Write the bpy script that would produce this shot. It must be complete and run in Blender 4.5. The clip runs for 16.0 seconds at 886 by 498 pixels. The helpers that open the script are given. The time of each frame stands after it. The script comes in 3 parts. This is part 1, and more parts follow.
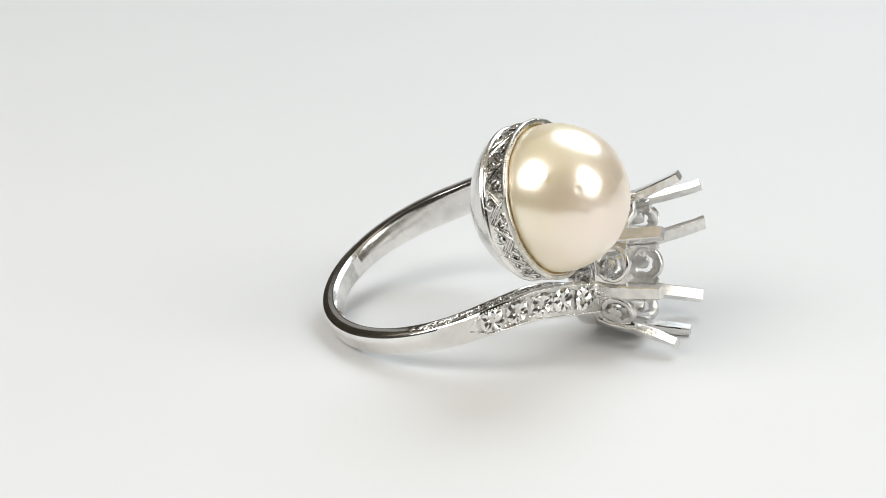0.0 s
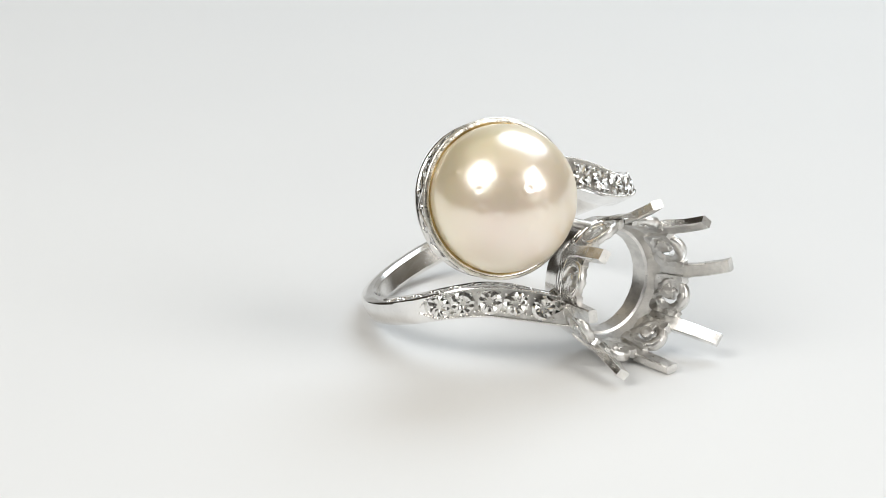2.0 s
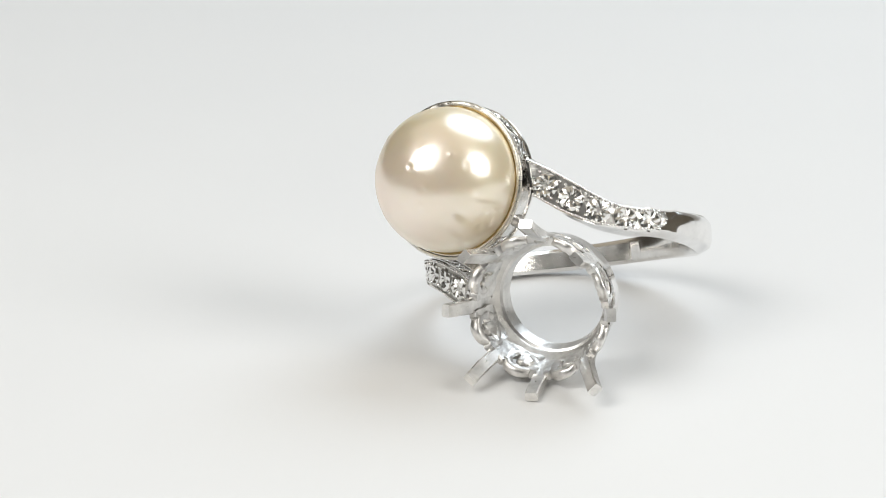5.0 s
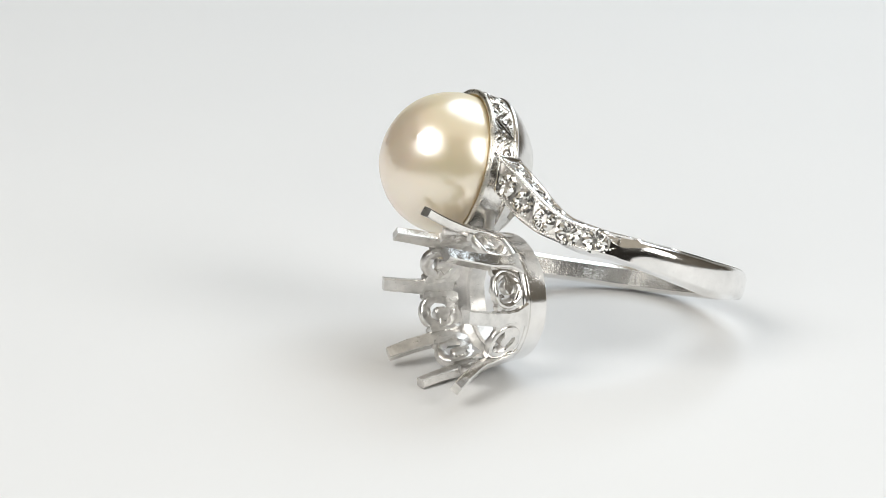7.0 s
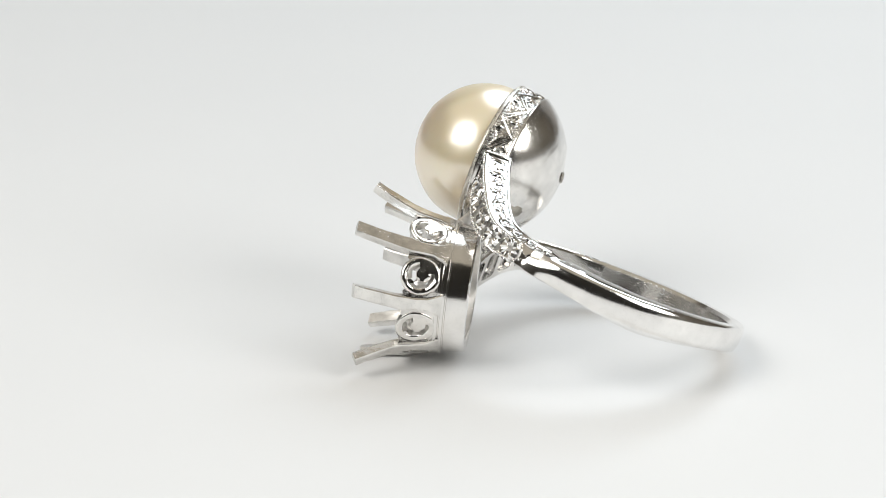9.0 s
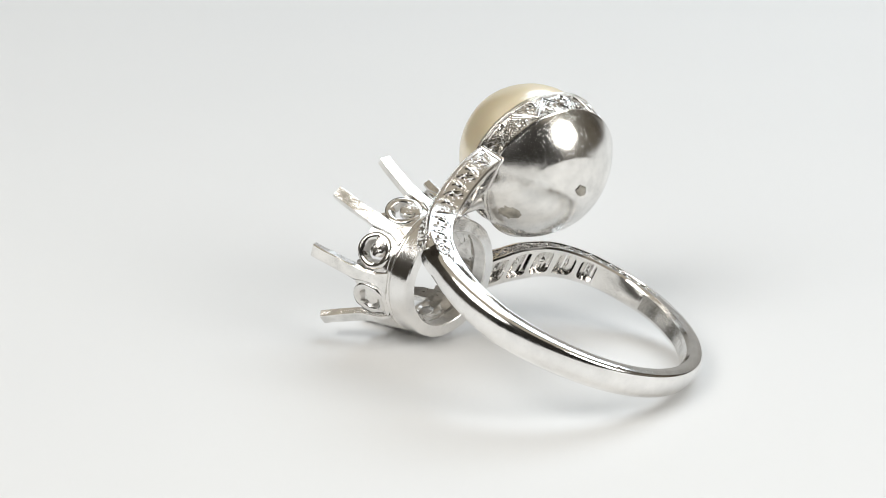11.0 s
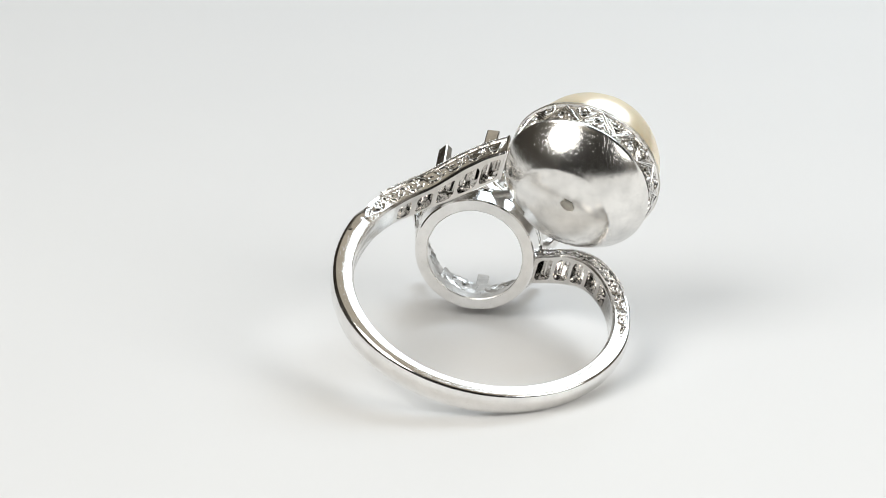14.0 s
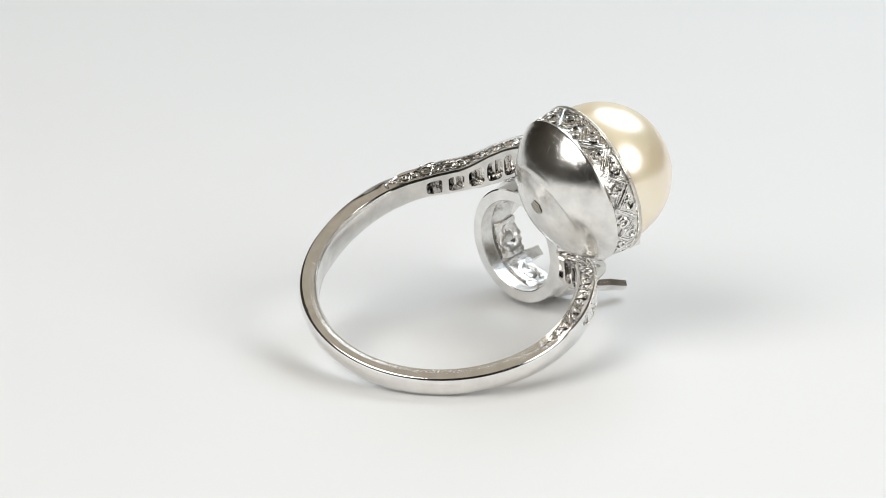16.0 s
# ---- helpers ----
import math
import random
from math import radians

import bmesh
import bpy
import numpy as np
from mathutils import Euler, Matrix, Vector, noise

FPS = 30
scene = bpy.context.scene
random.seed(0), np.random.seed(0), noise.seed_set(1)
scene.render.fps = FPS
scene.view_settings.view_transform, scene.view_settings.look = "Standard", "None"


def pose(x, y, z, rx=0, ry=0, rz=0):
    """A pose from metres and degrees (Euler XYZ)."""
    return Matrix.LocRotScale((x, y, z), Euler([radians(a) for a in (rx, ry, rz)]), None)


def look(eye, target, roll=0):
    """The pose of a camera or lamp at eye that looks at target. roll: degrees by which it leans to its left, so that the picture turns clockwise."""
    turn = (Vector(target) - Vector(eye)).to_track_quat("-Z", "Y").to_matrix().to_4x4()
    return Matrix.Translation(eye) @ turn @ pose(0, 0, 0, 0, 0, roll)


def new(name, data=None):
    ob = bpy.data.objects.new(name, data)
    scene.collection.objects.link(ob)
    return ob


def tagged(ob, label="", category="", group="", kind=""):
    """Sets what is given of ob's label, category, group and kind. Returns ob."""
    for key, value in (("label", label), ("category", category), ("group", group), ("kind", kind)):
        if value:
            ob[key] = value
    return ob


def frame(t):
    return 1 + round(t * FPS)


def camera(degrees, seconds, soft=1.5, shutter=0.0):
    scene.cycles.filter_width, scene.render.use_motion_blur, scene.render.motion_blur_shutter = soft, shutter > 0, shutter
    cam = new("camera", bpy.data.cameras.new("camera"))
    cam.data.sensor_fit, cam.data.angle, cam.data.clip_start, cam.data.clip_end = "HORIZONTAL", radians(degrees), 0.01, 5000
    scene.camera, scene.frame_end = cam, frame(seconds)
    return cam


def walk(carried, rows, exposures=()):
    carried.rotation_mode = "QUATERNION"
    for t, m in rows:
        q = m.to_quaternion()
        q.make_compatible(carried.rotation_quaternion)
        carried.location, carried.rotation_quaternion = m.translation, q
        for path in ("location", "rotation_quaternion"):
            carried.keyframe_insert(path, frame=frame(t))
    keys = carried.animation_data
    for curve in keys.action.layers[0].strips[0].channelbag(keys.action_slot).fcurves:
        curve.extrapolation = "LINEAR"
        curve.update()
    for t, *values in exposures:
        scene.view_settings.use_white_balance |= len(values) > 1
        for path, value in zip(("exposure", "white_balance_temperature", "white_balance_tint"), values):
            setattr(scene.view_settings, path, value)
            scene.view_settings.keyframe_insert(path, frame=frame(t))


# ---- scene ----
MM = 0.001  # the scene is written in millimetres and kept in metres

# ---- camera: a still macro shot ----
cam = camera(19.795, 16.0, soft=0.75)
EYE = (-4.799 * MM, -145.676 * MM, 56.505 * MM)
AIM = (-4.799 * MM, -0.346 * MM, 5.989 * MM)
walk(cam, [(0.0, look(EYE, AIM, 0.06)), (16.0, look(EYE, AIM, 0.06))], exposures=[(0.0, 0.0), (16.0, 0.0)])

# ---- world and light ----
world = bpy.data.worlds.new("room_light")
scene.world = world
world.use_nodes = True
world.node_tree.nodes["Background"].inputs[0].default_value = (1.0, 0.90, 0.73, 1)
world.node_tree.nodes["Background"].inputs[1].default_value = 0.40


def softbox(name, way, distance, width, height, watts, colour):
    lamp = bpy.data.lights.new(name, "AREA")
    lamp.shape, lamp.size, lamp.size_y = "ELLIPSE", width * MM, height * MM
    lamp.energy, lamp.color = watts, colour
    ob = new(name, lamp)
    aim = Vector((0, 0, 6)) * MM
    ob.matrix_world = look(aim + Vector(way).normalized() * distance * MM, aim)
    return ob


softbox("softbox_back", (0.35, 0.53, 0.77), 330, 265, 265, 0.54, (0.87, 0.98, 1.085))
softbox("softbox_left", (-0.56, -0.44, 0.71), 300, 205, 200, 0.503, (0.998, 0.99, 0.962))
softbox("softbox_right", (0.73, -0.44, 0.53), 320, 175, 190, 0.447, (0.998, 0.99, 0.962))


# ---- materials ----
def material(name):
    mat = bpy.data.materials.new(name)
    mat.use_nodes = True
    nodes, links = mat.node_tree.nodes, mat.node_tree.links
    return mat, nodes, links, nodes["Principled BSDF"]


def noise_node(nodes, links, scale, detail=4.0, rough=0.6, stretch=None):
    tex = nodes.new("ShaderNodeTexNoise")
    tex.inputs["Scale"].default_value, tex.inputs["Detail"].default_value, tex.inputs["Roughness"].default_value = scale, detail, rough
    co = nodes.new("ShaderNodeTexCoord")
    if stretch:
        mp = nodes.new("ShaderNodeMapping")
        mp.inputs["Scale"].default_value = stretch
        links.new(co.outputs["Object"], mp.inputs["Vector"])
        links.new(mp.outputs["Vector"], tex.inputs["Vector"])
    else:
        links.new(co.outputs["Object"], tex.inputs["Vector"])
    return tex


def ramp_node(nodes, links, source, stops):
    ramp = nodes.new("ShaderNodeValToRGB")
    el = ramp.color_ramp.elements
    while len(el) < len(stops):
        el.new(0.5)
    for e, (at, c) in zip(el, stops):
        e.position, e.color = at, (*c, 1)
    links.new(source, ramp.inputs["Fac"])
    return ramp


def bump_node(nodes, links, source, strength, distance, bsdf, before=None):
    b = nodes.new("ShaderNodeBump")
    b.inputs["Strength"].default_value, b.inputs["Distance"].default_value = strength, distance * MM
    links.new(source, b.inputs["Height"])
    if before:
        links.new(before.outputs["Normal"], b.inputs["Normal"])
    links.new(b.outputs["Normal"], bsdf.inputs["Normal"])
    return b


def metal(name, colour, low, high, bump, grain, dark=0.75, scratch=0.12, crust=0.3, file_marks=(1, 1, 6)):
    """Platinum: mirror-like to satin, with fine scratches and dull spots."""
    mat, nodes, links, bsdf = material(name)
    bsdf.inputs["Metallic"].default_value = 1.0
    spots = noise_node(nodes, links, 900, 5)
    fine = noise_node(nodes, links, grain, 6, 0.7, file_marks)
    tint = ramp_node(nodes, links, spots.outputs["Fac"], [(0.3, tuple(c * dark for c in colour)), (0.62, colour)])
    links.new(tint.outputs["Color"], bsdf.inputs["Base Color"])
    gloss = ramp_node(nodes, links, fine.outputs["Fac"], [(0.35, (low,) * 3), (0.7, (high,) * 3)])
    links.new(gloss.outputs["Color"], bsdf.inputs["Roughness"])
    dents = noise_node(nodes, links, 520, 2)
    worn = bump_node(nodes, links, dents.outputs["Fac"], 0.5, bump * 5, bsdf)
    first = bump_node(nodes, links, fine.outputs["Fac"], 0.25, bump, bsdf, worn)
    second = bump_node(nodes, links, spots.outputs["Fac"], crust, bump * 1.5, bsdf, first)
    for stretch in ((1, 14, 3), (12, 1, 5)):  # hairline scratches two ways
        hair = noise_node(nodes, links, 900, 3, 0.7, stretch)
        line = ramp_node(nodes, links, hair.outputs["Fac"], [(0.60, (0, 0, 0)), (0.66, (1, 1, 1))])
        second = bump_node(nodes, links, line.outputs["Color"], scratch, 0.004, bsdf, second)
    return mat


POLISHED = metal("polished_platinum", (0.92, 0.905, 0.885), 0.08, 0.20, 0.006, 4000, 0.88, 0.2)
BOWL = metal("scratched_platinum", (0.90, 0.88, 0.85), 0.12, 0.27, 0.006, 6000, 0.80, 0.5)
SATIN = metal("cast_platinum", (0.90, 0.88, 0.85), 0.27, 0.5, 0.035, 2600, 0.72, 0.2, 0.9)
CLAW = metal("drawn_platinum", (0.90, 0.88, 0.85), 0.07, 0.26, 0.034, 1300, 0.74, 0.4, 0.5, (6, 0.5, 0.5))
ENGRAVED = metal("engraved_platinum", (0.90, 0.885, 0.865), 0.06, 0.2, 0.012, 3500, 0.78)
SEAT = metal("matt_platinum", (0.84, 0.82, 0.78), 0.25, 0.45, 0.05, 2500, 0.6)
GROUND = metal("stippled_platinum", (0.84, 0.82, 0.78), 0.16, 0.36, 0.05, 2500, 0.62, 0.4, 0.9)
LIP = metal("worn_bezel_platinum", (0.86, 0.82, 0.74), 0.22, 0.45, 0.05, 2500, 0.6, 0.4, 0.9)
SOLDER = metal("dull_solder", (0.6, 0.56, 0.49), 0.35, 0.6, 0.06, 2500, 0.5)
GILT = metal("gold_toned_glue_line", (0.50, 0.37, 0.17), 0.25, 0.5, 0.03, 2500, 0.5)


def pearl_material():
    mat, nodes, links, bsdf = material("nacre")
    big = noise_node(nodes, links, 130, 2)
    tint = ramp_node(nodes, links, big.outputs["Fac"], [(0.3, (0.96, 0.82, 0.53)), (0.46, (0.96, 0.80, 0.63)), (0.64, (0.96, 0.70, 0.57))])
    # rosy overtone on the front, golden towards the sides
    co, sub, dot = nodes.new("ShaderNodeTexCoord"), nodes.new("ShaderNodeVectorMath"), nodes.new("ShaderNodeVectorMath")
    sub.operation, dot.operation = "SUBTRACT", "DOT_PRODUCT"
    sub.inputs[1].default_value = (1.58 * MM, -4.37 * MM, 10.64 * MM)
    dot.inputs[1].default_value = (0.84 / 0.00436, -0.50 / 0.00436, 0.1 / 0.00436)
    links.new(co.outputs["Object"], sub.inputs[0])
    links.new(sub.outputs["Vector"], dot.inputs[0])
    zone = ramp_node(nodes, links, dot.outputs["Value"], [(0.35, (0.97, 0.83, 0.50)), (0.85, (0.97, 0.785, 0.61))])
    both = nodes.new("ShaderNodeMix")
    both.data_type = "RGBA"
    both.inputs["Factor"].default_value = 0.6
    links.new(tint.outputs["Color"], both.inputs["A"])
    links.new(zone.outputs["Color"], both.inputs["B"])
    links.new(both.outputs["Result"], bsdf.inputs["Base Color"])
    bsdf.inputs["Metallic"].default_value = 0.2
    bsdf.inputs["Roughness"].default_value = 0.5
    bsdf.inputs["Specular IOR Level"].default_value = 0.8
    bsdf.inputs["Subsurface Weight"].default_value = 0.25
    bsdf.inputs["Subsurface Radius"].default_value = (1.0, 0.75, 0.5)
    bsdf.inputs["Subsurface Scale"].default_value = 0.8 * MM
    bsdf.inputs["Coat Weight"].default_value = 1.0
    bsdf.inputs["Coat Roughness"].default_value = 0.245
    bsdf.inputs["Coat IOR"].default_value = 4.1
    pores = noise_node(nodes, links, 1300, 3)
    dots = ramp_node(nodes, links, pores.outputs["Fac"], [(0.66, (0, 0, 0)), (0.74, (1, 1, 1))])
    bump_node(nodes, links, dots.outputs["Color"], 0.15, 0.03, bsdf)
    return mat


def diamond_material():
    """Bright stones: opaque mirror facets stand in for total reflection inside a cut diamond."""
    mat, nodes, links, bsdf = material("diamond")
    bsdf.inputs["Base Color"].default_value = (0.86, 0.85, 0.82, 1)
    bsdf.inputs["Metallic"].default_value = 0.85
    bsdf.inputs["Roughness"].default_value = 0.04
    bsdf.inputs["Coat Weight"].default_value = 1.0
    bsdf.inputs["Coat IOR"].default_value = 2.2
    bsdf.inputs["Coat Roughness"].default_value = 0.01
    return mat


def sheet_material():
    mat, nodes, links, bsdf = material("white_card")
    wide = noise_node(nodes, links, 14, 2)
    tint = ramp_node(nodes, links, wide.outputs["Fac"], [(0.3, (0.79, 0.79, 0.79)), (0.7, (0.82, 0.82, 0.815))])
    links.new(tint.outputs["Color"], bsdf.inputs["Base Color"])
    bsdf.inputs["Roughness"].default_value = 0.55
    bsdf.inputs["Specular IOR Level"].default_value = 0.3
    fine = noise_node(nodes, links, 1500, 3)
    bump_node(nodes, links, fine.outputs["Fac"], 0.05, 0.01, bsdf)
    return mat


def surround_material(name, low):
    mat, nodes, links, bsdf = material(name)
    wide = noise_node(nodes, links, 3, 3)
    tint = ramp_node(nodes, links, wide.outputs["Fac"], [(0.3, (low, low * 0.88, low * 0.72)), (0.7, (low * 1.12, low, low * 0.82))])
    links.new(tint.outputs["Color"], bsdf.inputs["Base Color"])
    bsdf.inputs["Roughness"].default_value = 0.8
    return mat


NACRE, DIAMOND, CARD = pearl_material(), diamond_material(), sheet_material()
# tones of the added surround, tuned for warm fill and for what the metal mirrors
LIGHT, WALL, DARK = surround_material("light_surround_paint", 0.28), surround_material("brown_surround_paint", 0.14), surround_material("dark_surround_paint", 0.03)


# ---- mesh helpers (millimetres) ----
def mesh_of(name, bm, mat, sharp=40):
    bmesh.ops.recalc_face_normals(bm, faces=bm.faces)
    me = bpy.data.meshes.new(name)
    bm.to_mesh(me)
    bm.free()
    me.transform(Matrix.Scale(MM, 4))
    me.polygons.foreach_set("use_smooth", [True] * len(me.polygons))
    me.set_sharp_from_angle(angle=radians(sharp))
    me.materials.append(mat)
    return me


def part(name, bm, mat, parent, label="", sharp=40):
    ob = new(name, mesh_of(name, bm, mat, sharp))
    ob.parent = parent
    if label:
        tagged(ob, label)
    return ob


def shared(name, me, parent, m):
    ob = new(name, me)
    ob.parent = parent
    ob.matrix_basis = m
    return ob


def worn(bm, amount=0.035, scale=1.2):
    """Hand-made unevenness."""
    for v in bm.verts:
        v.co += noise.noise_vector(v.co * scale) * amount + noise.noise_vector(v.co * scale * 3.1) * amount * 0.5
    return bm


def tube(bm, points, radius, sides=6, closed=False):
    """A round wire along points; radius may be a list."""
    pts = [Vector(p) for p in points]
    n = len(pts)
    rings = []
    for i, p in enumerate(pts):
        a = pts[(i - 1) % n] if closed or i else p
        b = pts[(i + 1) % n] if closed or i < n - 1 else p
        t = (b - a).normalized()
        side = t.cross(Vector((0.31, 0.17, 0.93))).normalized()
        up = side.cross(t)
        r = radius[i] if isinstance(radius, list) else radius
        rings.append([bm.verts.new(p + r * (math.cos(k * math.tau / sides) * side + math.sin(k * math.tau / sides) * up)) for k in range(sides)])
    for i in range(n if closed else n - 1):
        a, b = rings[i], rings[(i + 1) % n]
        for k in range(sides):
            bm.faces.new((a[k], a[(k + 1) % sides], b[(k + 1) % sides], b[k]))
    if not closed:
        bm.faces.new(rings[0]), bm.faces.new(rings[-1][::-1])


def loft(bm, rings, caps=True):
    rows = [[bm.verts.new(p) for p in ring] for ring in rings]
    k = len(rows[0])
    for a, b in zip(rows, rows[1:]):
        for i in range(k):
            bm.faces.new((a[i], a[(i + 1) % k], b[(i + 1) % k], b[i]))
    if caps:
        bm.faces.new(rows[0]), bm.faces.new(rows[-1][::-1])
    return rows


def lathe(bm, profile, place, steps=96, closed=False):
    """Turns (radius, height) pairs about an axis; place(radius, angle, height) gives the point."""
    rows = [[bm.verts.new(place(r, k * math.tau / steps, h)) for k in range(steps)] for r, h in profile]
    pairs = list(zip(rows, rows[1:])) + ([(rows[-1], rows[0])] if closed else [])
    for a, b in pairs:
        for k in range(steps):
            bm.faces.new((a[k], a[(k + 1) % steps], b[(k + 1) % steps], b[k]))
    return rows


def bead(bm, centre, r, squash=None):
    bmesh.ops.create_icosphere(bm, subdivisions=1, radius=r, matrix=Matrix.Translation(centre))


# ---- setting: white card sweep, and unseen walls added to shape the reflections ----
def card_sweep():
    bm = bmesh.new()
    prof = [(-450, 0), (-250, 0), (-100, 0), (0, 0), (120, 0), (300, 0)]
    prof += [(300 + 110 * math.sin(radians(a)), 110 - 110 * math.cos(radians(a))) for a in range(10, 91, 10)] + [(410, 330)]
    # the left edge stops short, out of view, so the band mirrors the dark slab
    top = [[bm.verts.new((x, y, z)) for x in (-170, -90, 0, 200, 480)] for y, z in prof]
    low = [[bm.verts.new((x, y + (2 if z > 100 else 0), z - 2)) for x in (-170, -90, 0, 200, 480)] for y, z in prof]
    for g, flip in ((top, False), (low, True)):
        for a, b in zip(g, g[1:]):
            for i in range(4):
                f = (a[i], a[i + 1], b[i + 1], b[i])
                bm.faces.new(f[::-1] if flip else f)
    for side in (0, 4):
        for i in range(len(prof) - 1):
            bm.faces.new((top[i][side], top[i + 1][side], low[i + 1][side], low[i][side]))
    for row in (0, -1):
        for i in range(4):
            bm.faces.new((top[row][i], top[row][i + 1], low[row][i + 1], low[row][i]))
    ob = new("backdrop", mesh_of("backdrop", bm, CARD, 60))
    return tagged(ob, "smooth white card sweep under the ring", "backdrop", kind="structure")


def slab(name, x0, x1, y0, y1, z0, z1, label, category, mat):
    bm = bmesh.new()
    m = Matrix.Translation(((x0 + x1) / 2, (y0 + y1) / 2, (z0 + z1) / 2)) @ Matrix.Diagonal((x1 - x0, y1 - y0, z1 - z0, 1))
    bmesh.ops.create_cube(bm, size=1, matrix=m)
    return tagged(new(name, mesh_of(name, bm, mat, 30)), label, category, kind="structure")


card_sweep()
slab("added_wall_north", -520, 520, 480, 510, -2, 540, "unseen brown wall added round the card", "wall", WALL)
# unseen, tall and dark so that cup and pearl mirror darkness
slab("added_wall_south", -520, 520, -550, -520, -2, 960, "unseen dark wall added behind the camera", "wall", DARK)
# unseen, lighter than the others to brighten the cup's right side
slab("added_wall_east", 520, 550, -550, 510, -2, 640, "unseen light brown wall added beside the card", "wall", LIGHT)
slab("added_wall_west", -550, -520, -550, 510, -2, 540, "unseen brown wall added round the card", "wall", WALL)
# unseen slab, added to carry the card and to darken low reflections
slab("floor", -550, 550, -550, 510, -32, -2, "unseen dark slab added under the white card", "floor", DARK)

# ---- the ring ----
ring = tagged(new("ring"), "platinum bypass ring with a cream pearl and an empty claw setting", "ring")

# frame of the finger hole: centre, axis, direction to the open setting
C0 = Vector((-4.035, 2.932, 4.403))
AX = Vector((-0.3858, -0.1522, 0.9099)).normalized()
AU = Vector((0.9178, -0.1639, 0.3617))
AU = (AU - AX * AU.dot(AX)).normalized()
AV = AX.cross(AU)


def hoop(r, deg, h):
    a = radians(deg)
    return C0 + r * (math.cos(a) * AU + math.sin(a) * AV) + h * AX


def table(rows, s):
    """Smooth value of a column table at s."""
    xs, ys = [r[0] for r in rows], [r[1] for r in rows]
    soft_way = 3.6 if rows in (OUTER, INNER) else 1.0
    k = np.linspace(-3, 3, 13) * soft_way
    w = np.exp(-k * k / (3 * soft_way * soft_way))
    return float(np.sum(np.interp(s + k, xs, ys) * w) / np.sum(w))


# s is the way round the hoop in degrees, from the open setting through the back to the pearl
UPPER = [(20, -2.95), (25.5, -2.35), (29, -1.92), (35, -1.3), (39.5, -0.78), (45, -0.35), (51, 0.05), (56, 0.25), (63, 0.42), (71, 0.54), (78, 0.57),
         (90, 0.62), (104, 0.67), (130, 0.685), (230, 0.66), (250, 0.65), (265, 0.66), (281, 0.80), (298, 1.01), (312, 1.15), (316, 1.24), (324, 1.47), (330, 1.7), (335, 2.11),
         (339.5, 2.6), (344, 3.15), (349, 3.72), (352, 4.1), (356, 4.5), (360, 4.9), (366, 5.4)]
LOWER = [(20, -5.2), (25.5, -4.6), (29, -4.25), (35, -3.65), (39.5, -3.2), (45, -2.7), (51, -2.15), (56, -1.8), (63, -1.47), (71, -1.22), (78, -1.08),
         (90, -0.95), (104, -0.8), (130, -0.685), (230, -1.0), (262, -1.13), (281, -0.90), (298, -0.52), (312, -0.17), (316, -0.1), (324, -0.05), (330, 0.18), (335, 0.4),
         (339.5, 0.62), (344, 0.95), (349, 1.38), (352, 1.7), (356, 2.15), (360, 2.65), (366, 3.4)]
OUTER = [(20, 9.1), (30, 9.0), (55, 8.95), (80, 9.0), (105, 9.17), (140, 9.1), (180, 9.03), (220, 8.99), (245, 8.91), (265, 8.88), (285, 8.99), (300, 9.15), (313, 9.27), (330, 9.3), (362, 9.3)]
INNER = [(20, 7.9), (45, 7.8), (75, 7.85), (105, 8.1), (180, 8.13), (205, 8.08), (225, 7.97), (245, 7.84), (265, 7.74), (285, 7.7), (305, 7.7), (330, 7.68), (348, 7.62), (362, 7.6)]
STONES_A = [71.4, 61.2, 51.2, 42.2, 33.0]
STONES_B = [360 - d for d in (3.6, 12.4, 21.8, 31.6, 41.8)]
STRIPS = ((22, 82, STONES_A), (310, 364, STONES_B))


def rise(s, r):
    """How far the engraved upper side climbs inwards beside the pearl."""
    inward = (table(OUTER, s) - r) / (table(OUTER, s) - table(INNER, s))
    return float(np.interp(s, (190, 205, 220, 240, 262, 290, 305, 318, 345, 360), (0, 0.008, 0.025, 0.06, 0.1, 0.16, 0.21, 0.24, 0.22, 0.08))) * max(min(inward, 1), 0)


def sag(s):
    """How far the inner edge hangs below the outer one: the band is wedge-shaped there."""
    return float(np.interp(s, (185, 205, 220, 235, 255, 270, 285, 300, 318, 335, 345), (0, 0.03, 0.1, 0.2, 0.28, 0.22, 0.12, 0.08, 0.12, 0.08, 0)))


